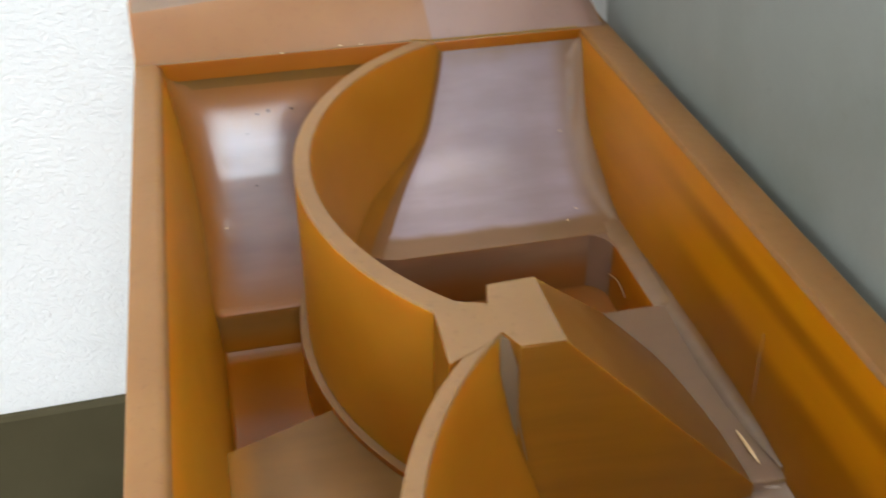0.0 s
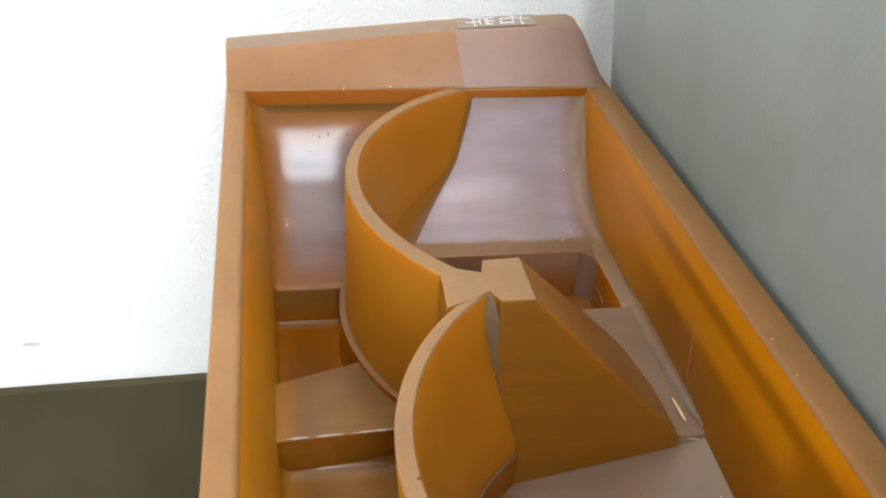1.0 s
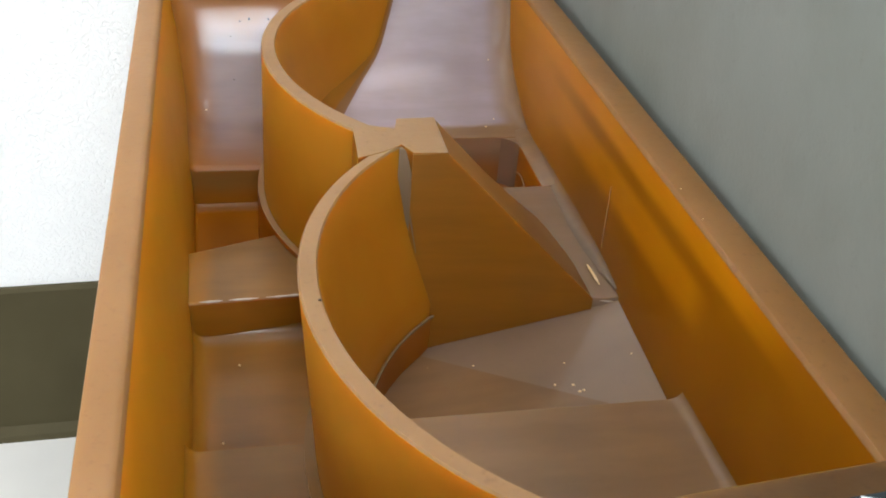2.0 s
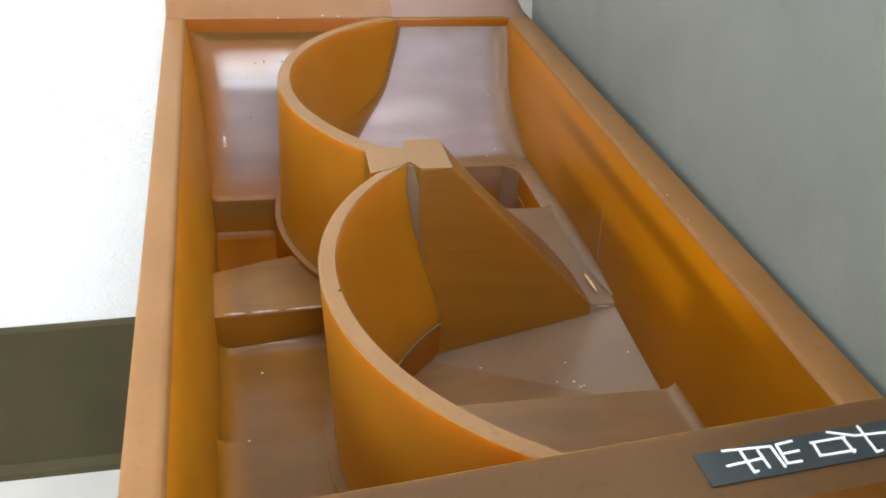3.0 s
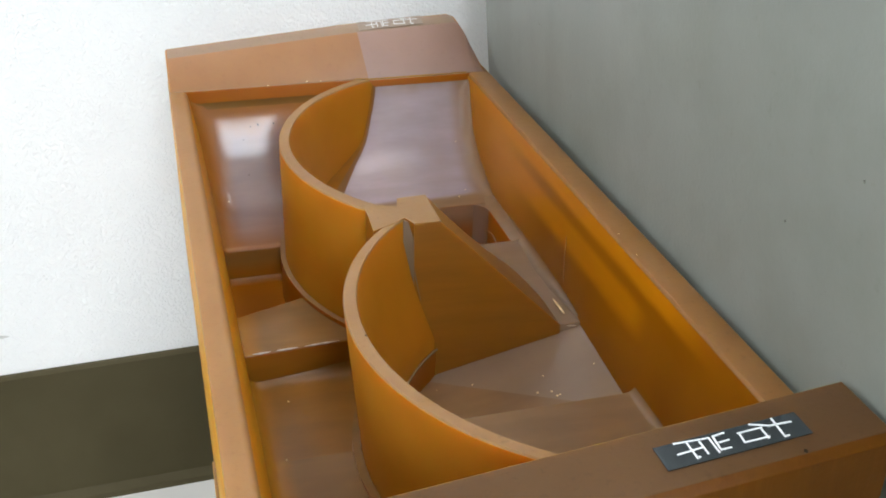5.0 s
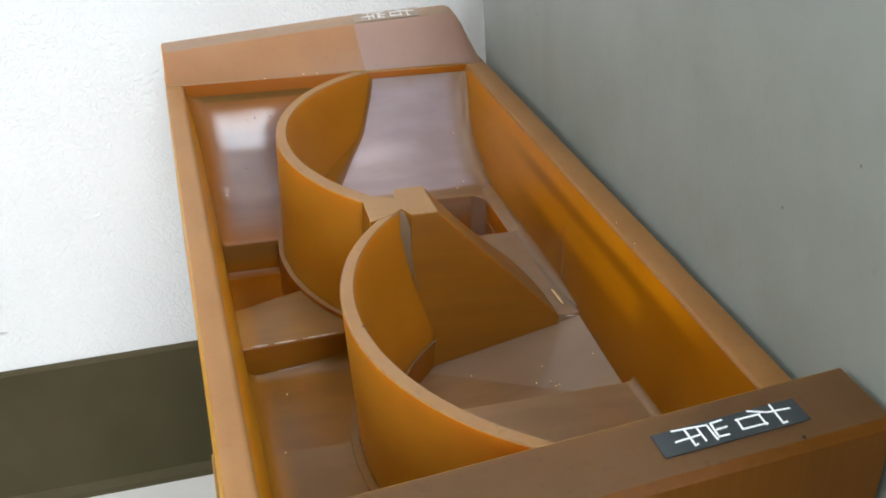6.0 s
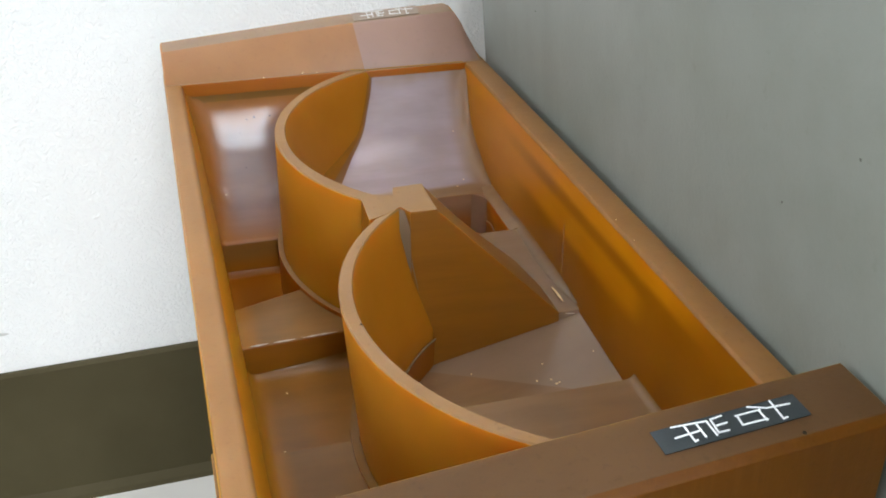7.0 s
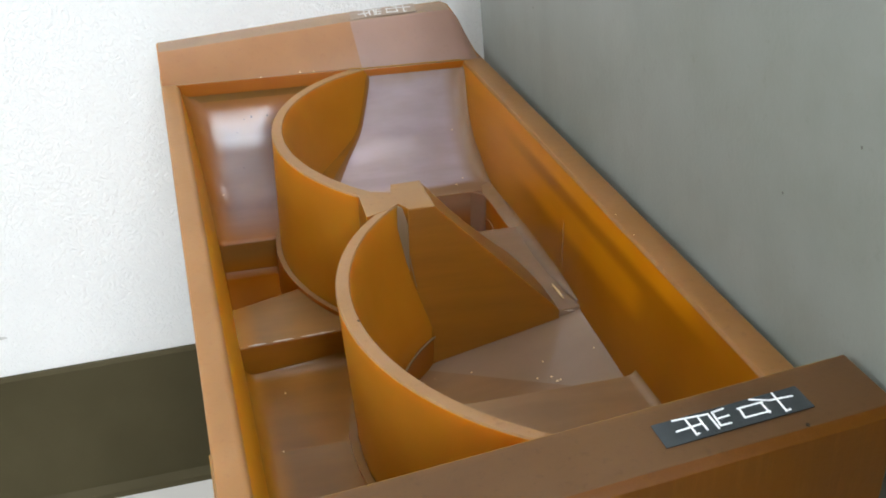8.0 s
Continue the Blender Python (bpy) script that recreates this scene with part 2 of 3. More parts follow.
LINO = simple("pale_vinyl_floor", (0.62, 0.61, 0.57), (0.70, 0.69, 0.65), 7.0, 0.4, 0.1, 0.0004, 200.0)


def painted_steel():
    """Grey paint with an orange-peel skin, faint upright streaks and grime."""
    m, t, b = nodes_of("grey_painted_steel")
    n = noise_node(t, 6.0)
    out = ramp(t, n.outputs["Fac"], [(0.3, (0.214, 0.229, 0.203)), (0.7, (0.254, 0.270, 0.244))]).outputs[0]
    k = mapped_noise(t, (40.0, 40.0, 5.0), (0, 0, 0), 4.0, 0.6)
    out = mixed(t, ramp(t, k.outputs["Fac"], [(0.35, grey(0.0)), (0.75, grey(0.06))]).outputs[0], out, (0.175, 0.188, 0.158))
    q = noise_node(t, 15.0, 5.0, 0.6)
    out = mixed(t, ramp(t, q.outputs["Fac"], [(0.44, grey(0.0)), (0.66, grey(0.45))]).outputs[0], out, (0.178, 0.190, 0.158))
    d = noise_node(t, 160.0, 5.0, 0.7)
    out = mixed(t, ramp(t, d.outputs["Fac"], [(0.60, grey(0.0)), (0.74, grey(0.35))]).outputs[0], out, (0.155, 0.164, 0.134))
    link(t, out, b.inputs["Base Color"])
    link(t, ramp(t, k.outputs["Fac"], [(0.3, grey(0.46)), (0.7, grey(0.52))]).outputs[0], b.inputs["Roughness"])
    b.inputs["Specular IOR Level"].default_value = 0.4
    g = noise_node(t, 420.0, 3.0)
    bump(t, g.outputs["Fac"], 0.25, 0.0004, b)
    return m


STEEL = painted_steel()
CEILING = simple("white_ceiling", (0.78, 0.78, 0.76), (0.82, 0.82, 0.80), 4.0, 0.85)
TAPE = simple("black_tape", (0.012, 0.018, 0.022), (0.02, 0.027, 0.032), 300.0, 0.16, spec=0.8)
TAPE.node_tree.nodes["Principled BSDF"].inputs["Coat Weight"].default_value = 0.35
TAPE.node_tree.nodes["Principled BSDF"].inputs["Coat Roughness"].default_value = 0.2
# Far tape: black tape coloured grey, glare at a grazing view put in.
GLARE_TAPE = simple("glare_grey_tape", (0.215, 0.160, 0.118), (0.255, 0.190, 0.142), 300.0, 0.35)
DIM_INK = simple("dim_print", (0.50, 0.49, 0.47), (0.62, 0.61, 0.60), 300.0, 0.4)
INK = simple("white_print", (0.80, 0.82, 0.84), (0.86, 0.87, 0.88), 300.0, 0.4)
CRUMB = simple("pale_chip", (0.66, 0.44, 0.20), (0.80, 0.60, 0.36), 400.0, 0.5)
WOOD = simple("plain_wood", (0.24, 0.15, 0.08), (0.33, 0.21, 0.11), 30.0, 0.6)
SMUDGE = simple("grey_scuff", (0.45, 0.45, 0.42), (0.62, 0.62, 0.60), 200.0, 0.8)
SPECK = simple("dark_fleck", (0.10, 0.10, 0.085), (0.16, 0.16, 0.14), 200.0, 0.8)
GRIME = simple("dark_grime", (0.018, 0.014, 0.010), (0.035, 0.028, 0.02), 200.0, 0.9, spec=0.05)
METAL = simple("grey_metal", (0.33, 0.34, 0.34), (0.40, 0.41, 0.41), 40.0, 0.4)


# ---- mesh helpers ----
def mesh_of(bm, name, materials, smooth=False):
    bmesh.ops.recalc_face_normals(bm, faces=bm.faces)
    me = bpy.data.meshes.new(name)
    bm.to_mesh(me)
    bm.free()
    for m in materials:
        me.materials.append(m)
    if smooth:
        for p in me.polygons:
            p.use_smooth = True
        me.set_sharp_from_angle(angle=radians(32))
    return me


def part(name, bm, materials, parent, label="", smooth=True):
    if not isinstance(materials, (list, tuple)):
        materials = [materials]
    ob = new(name, mesh_of(bm, name, materials, smooth))
    ob.parent = parent
    return tagged(ob, label)


def thing(name, m, label, category, group="", kind=""):
    ob = new(name)
    ob.matrix_world = m
    ob.empty_display_size = 0.02
    return tagged(ob, label, category, group, kind)


def paint(bm, pick, index):
    bmesh.ops.recalc_face_normals(bm, faces=bm.faces)
    for f in bm.faces:
        if pick(f):
            f.material_index = index


def up_facing(limit=0.8):
    return lambda f: f.normal.z > limit


def soften(bm, width, segments=2, angle=30.0, pick=None):
    bmesh.ops.recalc_face_normals(bm, faces=bm.faces)
    es = [e for e in bm.edges if len(e.link_faces) == 2 and e.calc_face_angle(0) > radians(angle) and (pick is None or pick(e))]
    if es:
        bmesh.ops.bevel(bm, geom=es, offset=width, segments=segments, profile=0.5, affect="EDGES", clamp_overlap=True)
    return bm


def loft(sections, cap=True, scale=S):
    """Closed loops of equal length, joined one to the next; the ends are capped."""
    bm = bmesh.new()
    rings = [[bm.verts.new(Vector(p) * scale) for p in s] for s in sections]
    n = len(rings[0])
    for a, b in zip(rings, rings[1:]):
        for i in range(n):
            j = (i + 1) % n
            bm.faces.new((a[i], a[j], b[j], b[i]))
    if cap:
        bm.faces.new(rings[0])
        bm.faces.new(list(reversed(rings[-1])))
    bmesh.ops.recalc_face_normals(bm, faces=bm.faces)
    return bm


def box(x0, x1, y0, y1, z0, z1, scale=S):
    return loft([[(x, y0, z0), (x, y1, z0), (x, y1, z1), (x, y0, z1)] for x in (x0, x1)], scale=scale)


def slab(tops, bottom, scale=S):
    """A closed solid: a grid of top points (rows of equal length) over a flat underside."""
    bm = bmesh.new()
    up = [[bm.verts.new(Vector(p) * scale) for p in row] for row in tops]
    dn = [[bm.verts.new(Vector((p[0], p[1], bottom)) * scale) for p in row] for row in tops]
    nr, nc = len(up), len(up[0])
    for i in range(nr - 1):
        for j in range(nc - 1):
            bm.faces.new((up[i][j], up[i][j + 1], up[i + 1][j + 1], up[i + 1][j]))
            bm.faces.new((dn[i][j], dn[i + 1][j], dn[i + 1][j + 1], dn[i][j + 1]))
    edge = [(0, j) for j in range(nc)] + [(i, nc - 1) for i in range(1, nr)] + [(nr - 1, j) for j in range(nc - 2, -1, -1)] + [(i, 0) for i in range(nr - 2, 0, -1)]
    for (a, b), (c, d) in zip(edge, edge[1:] + edge[:1]):
        bm.faces.new((up[a][b], dn[a][b], dn[c][d], up[c][d]))
    bmesh.ops.recalc_face_normals(bm, faces=bm.faces)
    return bm


def block(x0, x1, y0, y1, z0, z1, bevel=0.0, segments=2):
    bm = box(x0, x1, y0, y1, z0, z1, scale=1.0)
    if bevel:
        soften(bm, bevel, segments)
    return bm


def smooth_run(points, n=6):
    """More points along a run, on a smooth curve."""
    out = []
    for i in range(len(points) - 1):
        p0, p1, p2, p3 = points[max(i - 1, 0)], points[i], points[i + 1], points[min(i + 2, len(points) - 1)]
        for k in range(n):
            u = k / n
            out.append(tuple(0.5 * (2 * b + (c - a) * u + (2 * a - 5 * b + 4 * c - d) * u * u + (3 * b - a - 3 * c + d) * u ** 3) for a, b, c, d in zip(p0, p1, p2, p3)))
    return out + [points[-1]]


# ---- room ----
def room_piece(name, bm, material, label, category):
    return tagged(new(name, mesh_of(bm, name, [material])), label, category, kind="structure")


room_piece("floor", block(ROOM_X0, ROOM_X1, ROOM_Y0, ROOM_Y1 + 0.1, -0.1, 0), LINO, "pale smooth vinyl floor along the wall", "floor")
room_piece("wall_north", block(ROOM_X0, ROOM_X1, ROOM_Y1, ROOM_Y1 + 0.1, 0.0, ROOM_H), WALLPAPER, "white wall with fine embossed wallpaper grain", "wall")
room_piece("wall_east", block(ROOM_X1, ROOM_X1 + 0.1, ROOM_Y0, ROOM_Y1 + 0.1, -0.1, ROOM_H), WALLPAPER, "white wallpapered side wall", "wall")


def joined(blocks):
    bm = bmesh.new()
    for other in blocks:
        me = bpy.data.meshes.new("tmp")
        other.to_mesh(me)
        bm.from_mesh(me)
        bpy.data.meshes.remove(me)
        other.free()
    return bm


def holed(lo, hi, a, b):
    """Runs of a wall with one window opening between a and b: (from, to, bottom, top)."""
    return ((lo, hi, -0.1, 0.9), (lo, a, 0.9, ROOM_H), (b, hi, 0.9, ROOM_H), (a, b, 2.2, ROOM_H))


room_piece("wall_south", joined([block(a, b, ROOM_Y0 - 0.1, ROOM_Y0, z0, z1) for a, b, z0, z1 in holed(ROOM_X0 - 0.1, ROOM_X1 + 0.1, WIN_X - WIN_W / 2, WIN_X + WIN_W / 2)]), WALLPAPER, "white wall with a window opening", "wall")
room_piece("wall_west", joined([block(ROOM_X0 - 0.1, ROOM_X0, a, b, z0, z1) for a, b, z0, z1 in holed(ROOM_Y0, ROOM_Y1 + 0.1, WEST_Y - WEST_W / 2, WEST_Y + WEST_W / 2)]), WALLPAPER, "white wallpapered side wall with an added window opening", "wall")
room_piece("ceiling", block(ROOM_X0 - 0.1, ROOM_X1 + 0.1, ROOM_Y0 - 0.1, ROOM_Y1 + 0.1, ROOM_H, ROOM_H + 0.1), CEILING, "plain white ceiling", "ceiling")

# vinyl baseboard with a thin toe lip
bb = loft([[(x, ROOM_Y1 + 0.001, 0.0), (x, ROOM_Y1 - 0.010, 0.0), (x, ROOM_Y1 - 0.009, 0.004), (x, ROOM_Y1 - 0.0045, 0.009), (x, ROOM_Y1 - 0.004, 0.103), (x, ROOM_Y1 - 0.0025, 0.1055), (x, ROOM_Y1 + 0.001, 0.106)] for x in (ROOM_X0, ROOM_X1)], scale=1.0)
room_piece("baseboard", bb, VINYL, "dark brown vinyl baseboard below the wallpaper", "baseboard")

# window frame in the opening, lamp housings on the ceiling
def window_unit(name, m, width):
    window = thing(name, m, "metal framed window with sliding sashes", "window", kind="structure")
    hw = width / 2
    for x0, x1, z0, z1 in ((-hw, 0.05 - hw, -0.65, 0.65), (hw - 0.05, hw, -0.65, 0.65), (0.05 - hw, hw - 0.05, -0.65, -0.6), (0.05 - hw, hw - 0.05, 0.6, 0.65)):
        part("window_frame", block(x0, x1, -0.015, 0.035, z0, z1, 0.004), METAL, window)
    part("mullion", block(0.06, 0.10, -0.015, 0.03, -0.6, 0.6, 0.004), METAL, window)
    part("transom", block(0.05 - hw, hw - 0.05, -0.014, 0.029, 0.22, 0.27, 0.004), METAL, window)


window_unit("window_1", pose(WIN_X, ROOM_Y0 - 0.012, 1.55), WIN_W)
window_unit("added_window", pose(ROOM_X0 - 0.012, WEST_Y, 1.55, 0, 0, -90), WEST_W)
for lx, ly, watts in LAMPS:
    light = thing("ceiling_light", pose(lx, ly, ROOM_H), "white fluorescent ceiling light housing", "ceiling light", "ceiling lights")
    part("housing", block(-0.17, 0.17, -0.64, 0.64, -0.085, 0.0, 0.01), CEILING, light)

# ---- steel cabinet ----
CABINET = pose(0.1926, 0.213, 0, 0, 0, 0.65)
cabinet = thing("steel_cabinet", CABINET, "grey painted steel cabinet beside the mould, height made up", "cabinet")
# Unseen top is set low so that lamp light passes over it.
part("body", block(0, 0.9, -1.35, 0, 0.05, 0.47, 0.004, 3), STEEL, cabinet)
part("plinth", block(0.02, 0.88, -1.32, -0.02, 0, 0.05), STEEL, cabinet)

# ---- the mould ----
TRAY = pose(0, 0, RIM, 8.27, 2.21, 1.65)
mould = thing("casting_mould", TRAY, "open amber resin casting mould with curved divider and raised end bars", "mould")
Y0, Y1 = -1.085, 1.095
BASE = -0.62
FLANGE = (-0.006, -0.15)
# each half of the divider: outer centre and radius, inner centre and radius
FAR = (0.853, 0.449, 0.590, 0.838, 0.457, 0.545)
NEAR = (0.855, -0.431, 0.583, 0.873, -0.426, 0.571)


part("bottom_plate", soften(box(0, 1, Y0, Y1, BASE, -0.47), 0.0008, 1), AMBER, mould)


LEFT_WALL = [(0.044, 0.0), (0.052, -0.008), (0.072, -0.12), (0.088, -0.26), (0.1, -0.36), (0.105, -0.468)]
RIGHT_WALL = [(0.935, 0.0), (0.931, -0.01), (0.928, -0.12), (0.923, -0.26), (0.921, -0.36), (0.919, -0.468)]


def along(table, z):
    for (xa, za), (xb, zb) in zip(table, table[1:]):
        if z >= zb:
            return xa + (xb - xa) * (za - z) / (za - zb)
    return table[-1][0]


def left_wall(y, z):
    return along(LEFT_WALL, z)


def right_wall(y, z):
    return along(RIGHT_WALL, z)


def side(inner, outer):
    xs = [(outer, 0.0), (outer, BASE + 0.15)] + [(x, z) for x, z in reversed(inner)]
    return loft([[(x, y, z) for x, z in xs] for y in (Y0 + 0.004, Y1 - 0.004)])


lw = soften(side(LEFT_WALL, 0.0), 0.0012, 2, 25)
paint(lw, up_facing(0.3), 1)
part("side_wall", lw, [BACKLIT_WALL, LEFT_RIM], mould)
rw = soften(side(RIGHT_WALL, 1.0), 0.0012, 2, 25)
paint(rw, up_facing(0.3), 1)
part("side_wall", rw, [LIGHT_STREAKED, RIM_AMBER], mould)


def far_section(x, foot, inset=0.0, drop=0.0):
    z = 0.097 + 0.1 * x - 0.038 * x * x - drop
    return [(x, foot, -0.001), (x - inset * 0.7, 1.05, z - 0.018), (x - inset, Y1, z), (x, Y1, -0.001)]


fe = loft([[(x, 0.967 - 0.015 * (x > 0.58), -0.468), (x, 0.967 - 0.015 * (x > 0.58), 0.0), (x, Y1, 0.0), (x, Y1, BASE + 0.15)] for x in (0.002, 0.56, 0.605, 0.998)])
soften(fe, 0.0008, 2, 25)
paint(fe, up_facing(0.85), 1)
paint(fe, lambda f: f.normal.y < -0.7, 2)
part("end_wall", fe, [AMBER, TAN, LIP], mould)
fw = loft([far_section(0.002, 0.97), far_section(0.565, 0.968, 0.02), far_section(0.607, 0.955, 0.022), far_section(0.925, 0.955, 0.03), far_section(0.950, 0.955, 0.034, 0.010), far_section(0.970, 0.955, 0.034, 0.040), far_section(0.988, 0.955, 0.030, 0.085)])
soften(fw, 0.001, 2, 25)
paint(fw, lambda f: f.normal.z > 0.85 or (f.normal.y < -0.3 and f.normal.z > 0.2), 1)
paint(fw, lambda f: 0.2 < f.normal.z < 0.85 and f.normal.y < -0.3 and f.calc_center_median().x <= 0.592 * S, 3)
paint(fw, lambda f: 0.2 < f.normal.z < 0.85 and f.normal.y < -0.3 and f.calc_center_median().x > 0.592 * S, 2)
part("end_bar", fw, [AMBER, RIM_GREY, BAND, FACE], mould, "raised bar with a paler sloping face")


def near_section(x):
    """The near bar rises evenly from the left end to the right end."""
    z = max(0.104 * x - 0.003, 0.002)
    return [(x, -0.922, -0.468), (x, -0.922, -0.002), (x, -0.937, 0.0), (x, -0.940, z), (x, -1.071, z), (x, Y0, z - 0.014), (x, Y0, BASE + 0.15)]


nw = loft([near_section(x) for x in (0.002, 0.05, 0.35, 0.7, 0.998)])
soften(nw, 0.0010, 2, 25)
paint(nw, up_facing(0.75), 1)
part("end_bar", nw, [BAR, BARTOP], mould, "raised bar with a darkened brown top, lower at one end")


# rounded inner corner at the near end
ca = [(0.94, -0.925)] + [(0.885 + 0.05 * math.sin(radians(a)), -0.87 - 0.05 * math.cos(radians(a))) for a in range(0, 91, 10)]
cf = loft([[(x, y, z) for x, y in ca] for z in (-0.29, -0.0005)])
paint(cf, up_facing(), 1)
part("corner_fillet", cf, [AMBER, TAN], mould)


LEAN = 0.085     # how far the outer face of the near half leans in per unit of depth


def arc_wall(half, a0, a1, lean=0.0, steps=56):
    """A curved divider wall: upright outside, tapering inside towards the floor."""
    ox, oy, orad, ix, iy, irad = half
    outer = [(-0.466 * lean, -0.466), (0.0, -0.003), (-0.003, 0.0)]
    inner = [(0.003, 0.0), (0.0, -0.004), (-0.025, -0.10), (-0.050, -0.20), (-0.074, -0.29), (-0.080, -0.315), (-0.082, -0.466)]
    secs = []
    for i in range(steps + 1):
        a = radians(a0 + (a1 - a0) * i / steps)
        c, d = math.cos(a), math.sin(a)
        secs.append([(ox + (orad + r) * c, oy + (orad + r) * d, z) for r, z in outer] + [(ix + (irad + r) * c, iy + (irad + r) * d, z) for r, z in inner])
    bm = loft(secs)
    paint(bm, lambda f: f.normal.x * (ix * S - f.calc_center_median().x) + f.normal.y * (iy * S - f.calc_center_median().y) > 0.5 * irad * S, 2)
    paint(bm, up_facing(0.3), 1)
    return bm


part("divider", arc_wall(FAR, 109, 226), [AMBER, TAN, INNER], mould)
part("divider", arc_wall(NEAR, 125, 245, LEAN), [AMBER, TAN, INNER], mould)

JUNCTION = [(0.404, -0.051), (0.45, -0.030), (0.488, -0.003), (0.504, -0.037), (0.566, -0.039), (0.567, 0.107), (0.495, 0.103), (0.485, 0.060), (0.41, 0.089)]
jb = loft([[(x, y, z) for x, y in JUNCTION] for z in (-0.466, -0.003, 0.001)])
paint(jb, up_facing(0.7), 1)
part("junction_block", jb, [THICK, TAN], mould)


def gusset_foot(v):
    """Where the gusset's sloping top meets the ledge, from its near corner (0) to the pocket (1)."""
    return smooth_run([(0.868, -0.0815, -0.303), (0.864, 0.020, -0.296), (0.853, 0.120, -0.2945), (0.833, 0.230, -0.2945), (0.786, 0.358, -0.2945)], 8)[round(32 * v)]


def gusset_section(u):
    """A cut across the gusset, u down its slope: a fan from the junction block that widens to a curved foot."""
    top = []
    for k in range(9):
        v = k / 8
        a, b = (0.5665, -0.0392 + 0.146 * v, -0.001), gusset_foot(v)
        sag = 0.010 * math.sin(math.pi * u) * math.sin(math.pi * v)
        top.append((a[0] + (b[0] - a[0]) * u, a[1] + (b[1] - a[1]) * u, a[2] + (b[2] - a[2]) * u - sag))
    x0, x1, y1 = top[0][0], top[-1][0], top[-1][1]
    return top + [(x1, y1 + 0.004, -0.466), (x0, -0.0618 - 0.092 * (x0 - 0.562), -0.466)]


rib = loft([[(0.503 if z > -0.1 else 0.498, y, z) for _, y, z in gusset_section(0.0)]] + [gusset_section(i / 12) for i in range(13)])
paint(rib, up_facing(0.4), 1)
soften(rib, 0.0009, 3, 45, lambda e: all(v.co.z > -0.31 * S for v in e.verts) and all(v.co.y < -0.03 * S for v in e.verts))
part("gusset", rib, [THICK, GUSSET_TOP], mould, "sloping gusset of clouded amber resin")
sl = loft([[(0.482, -0.008, -0.004), (0.5035, -0.022, -0.004), (0.495, 0.012, -0.004)], [(0.479, -0.029, -0.05), (0.504, -0.0385, -0.05), (0.50, 0.0, -0.05)], [(0.494, -0.043, -0.13), (0.505, -0.0465, -0.13), (0.502, -0.02, -0.13)], [(0.512, -0.0475, -0.2), (0.518, -0.0495, -0.2), (0.516, -0.03, -0.2)]])
part("corner_fillet", sl, SLIVER, mould)


def half_of(y):
    return FAR if y > 0.016 else NEAR


def divider_left(y, z):
    ox, oy, orad, ix, iy, irad = half_of(y)
    r = orad + (0.0 if y > 0.016 else LEAN * z)
    return ox - math.sqrt(max(r * r - (y - oy) ** 2, 0.0))


INNER_TAPER = [(0.0, -0.004), (-0.025, -0.10), (-0.050, -0.20), (-0.074, -0.29), (-0.080, -0.315), (-0.082, -0.468)]


def divider_right(y, z):
    ox, oy, orad, ix, iy, irad = half_of(y)
    r = irad + along(INNER_TAPER, min(z, -0.004))
    return ix - math.sqrt(max(r * r - (y - iy) ** 2, 0.0))


def strip(profile, x_from, x_to, ra=0.026, rb=0.018, cols=8, bottom=-0.469, steep=-0.72):
    """A floor piece over a run of (y, z) between two walls, turned up into them by small fillets."""
    rows = []
    for y, z in profile:
        fa, fb = min(ra(y) if callable(ra) else ra, -0.014 - z), min(rb(y) if callable(rb) else rb, -0.014 - z)
        a, b = x_from(y, z) + fa, x_to(y, z) - fb
        rise = [(d, 1 - math.sqrt(1 - (1 - d) ** 2)) for d in (0.03, 0.12, 0.3, 0.6)]
        row = [(x_from(y, z + fa) - 0.02, y, z + fa)]
        row += [(x_from(y, z + fa * h) + fa * d - 0.001, y, z + fa * h) for d, h in rise]
        row += [(a + (b - a) * j / cols, y, z) for j in range(cols + 1)]
        row += [(x_to(y, z + fb * h) - fb * d + 0.001, y, z + fb * h) for d, h in reversed(rise)]
        row.append((x_to(y, z + fb) + 0.02, y, z + fb))
        rows.append(row)
    bm = slab(rows, bottom)
    paint(bm, lambda f: f.normal.y < steep, 1)
    return bm


def ramp_fillet(y):
    """The fillet between the divider and the right ramp widens downwards."""
    u = min(max((0.91 - y) / 0.23, 0.0), 1.0)
    return 0.014 + 0.052 * u * u * (3 - 2 * u)


LEFT_RAMP = smooth_run([(0.9685, -0.026), (0.966, -0.047), (0.960, -0.074), (0.95, -0.102), (0.93, -0.147), (0.913, -0.180), (0.893, -0.214), (0.873, -0.244), (0.85, -0.274), (0.82, -0.302), (0.78, -0.323), (0.72, -0.333), (0.60, -0.3395), (0.582, -0.3415), (0.574, -0.347), (0.572, -0.356)], 4)
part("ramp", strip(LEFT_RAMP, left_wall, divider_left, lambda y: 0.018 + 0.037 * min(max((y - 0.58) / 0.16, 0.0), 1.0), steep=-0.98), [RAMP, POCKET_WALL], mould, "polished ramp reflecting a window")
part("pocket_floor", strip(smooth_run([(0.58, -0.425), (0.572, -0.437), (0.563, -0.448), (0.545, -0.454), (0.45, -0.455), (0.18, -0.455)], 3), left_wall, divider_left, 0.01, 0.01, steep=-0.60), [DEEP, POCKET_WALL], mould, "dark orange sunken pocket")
lg = slab([[(0.07, 0.205, -0.345), (0.11, 0.215, -0.345), (0.31, 0.285, -0.345), (0.40, 0.30, -0.345)], [(0.07, 0.035, -0.348), (0.11, 0.035, -0.348), (0.31, 0.045, -0.348), (0.46, 0.05, -0.348)]], -0.469)
soften(lg, 0.0012, 3, 40)
paint(lg, lambda f: f.normal.y < -0.72, 1)
part("ledge", lg, [LEFT_FLOOR, THICK], mould)
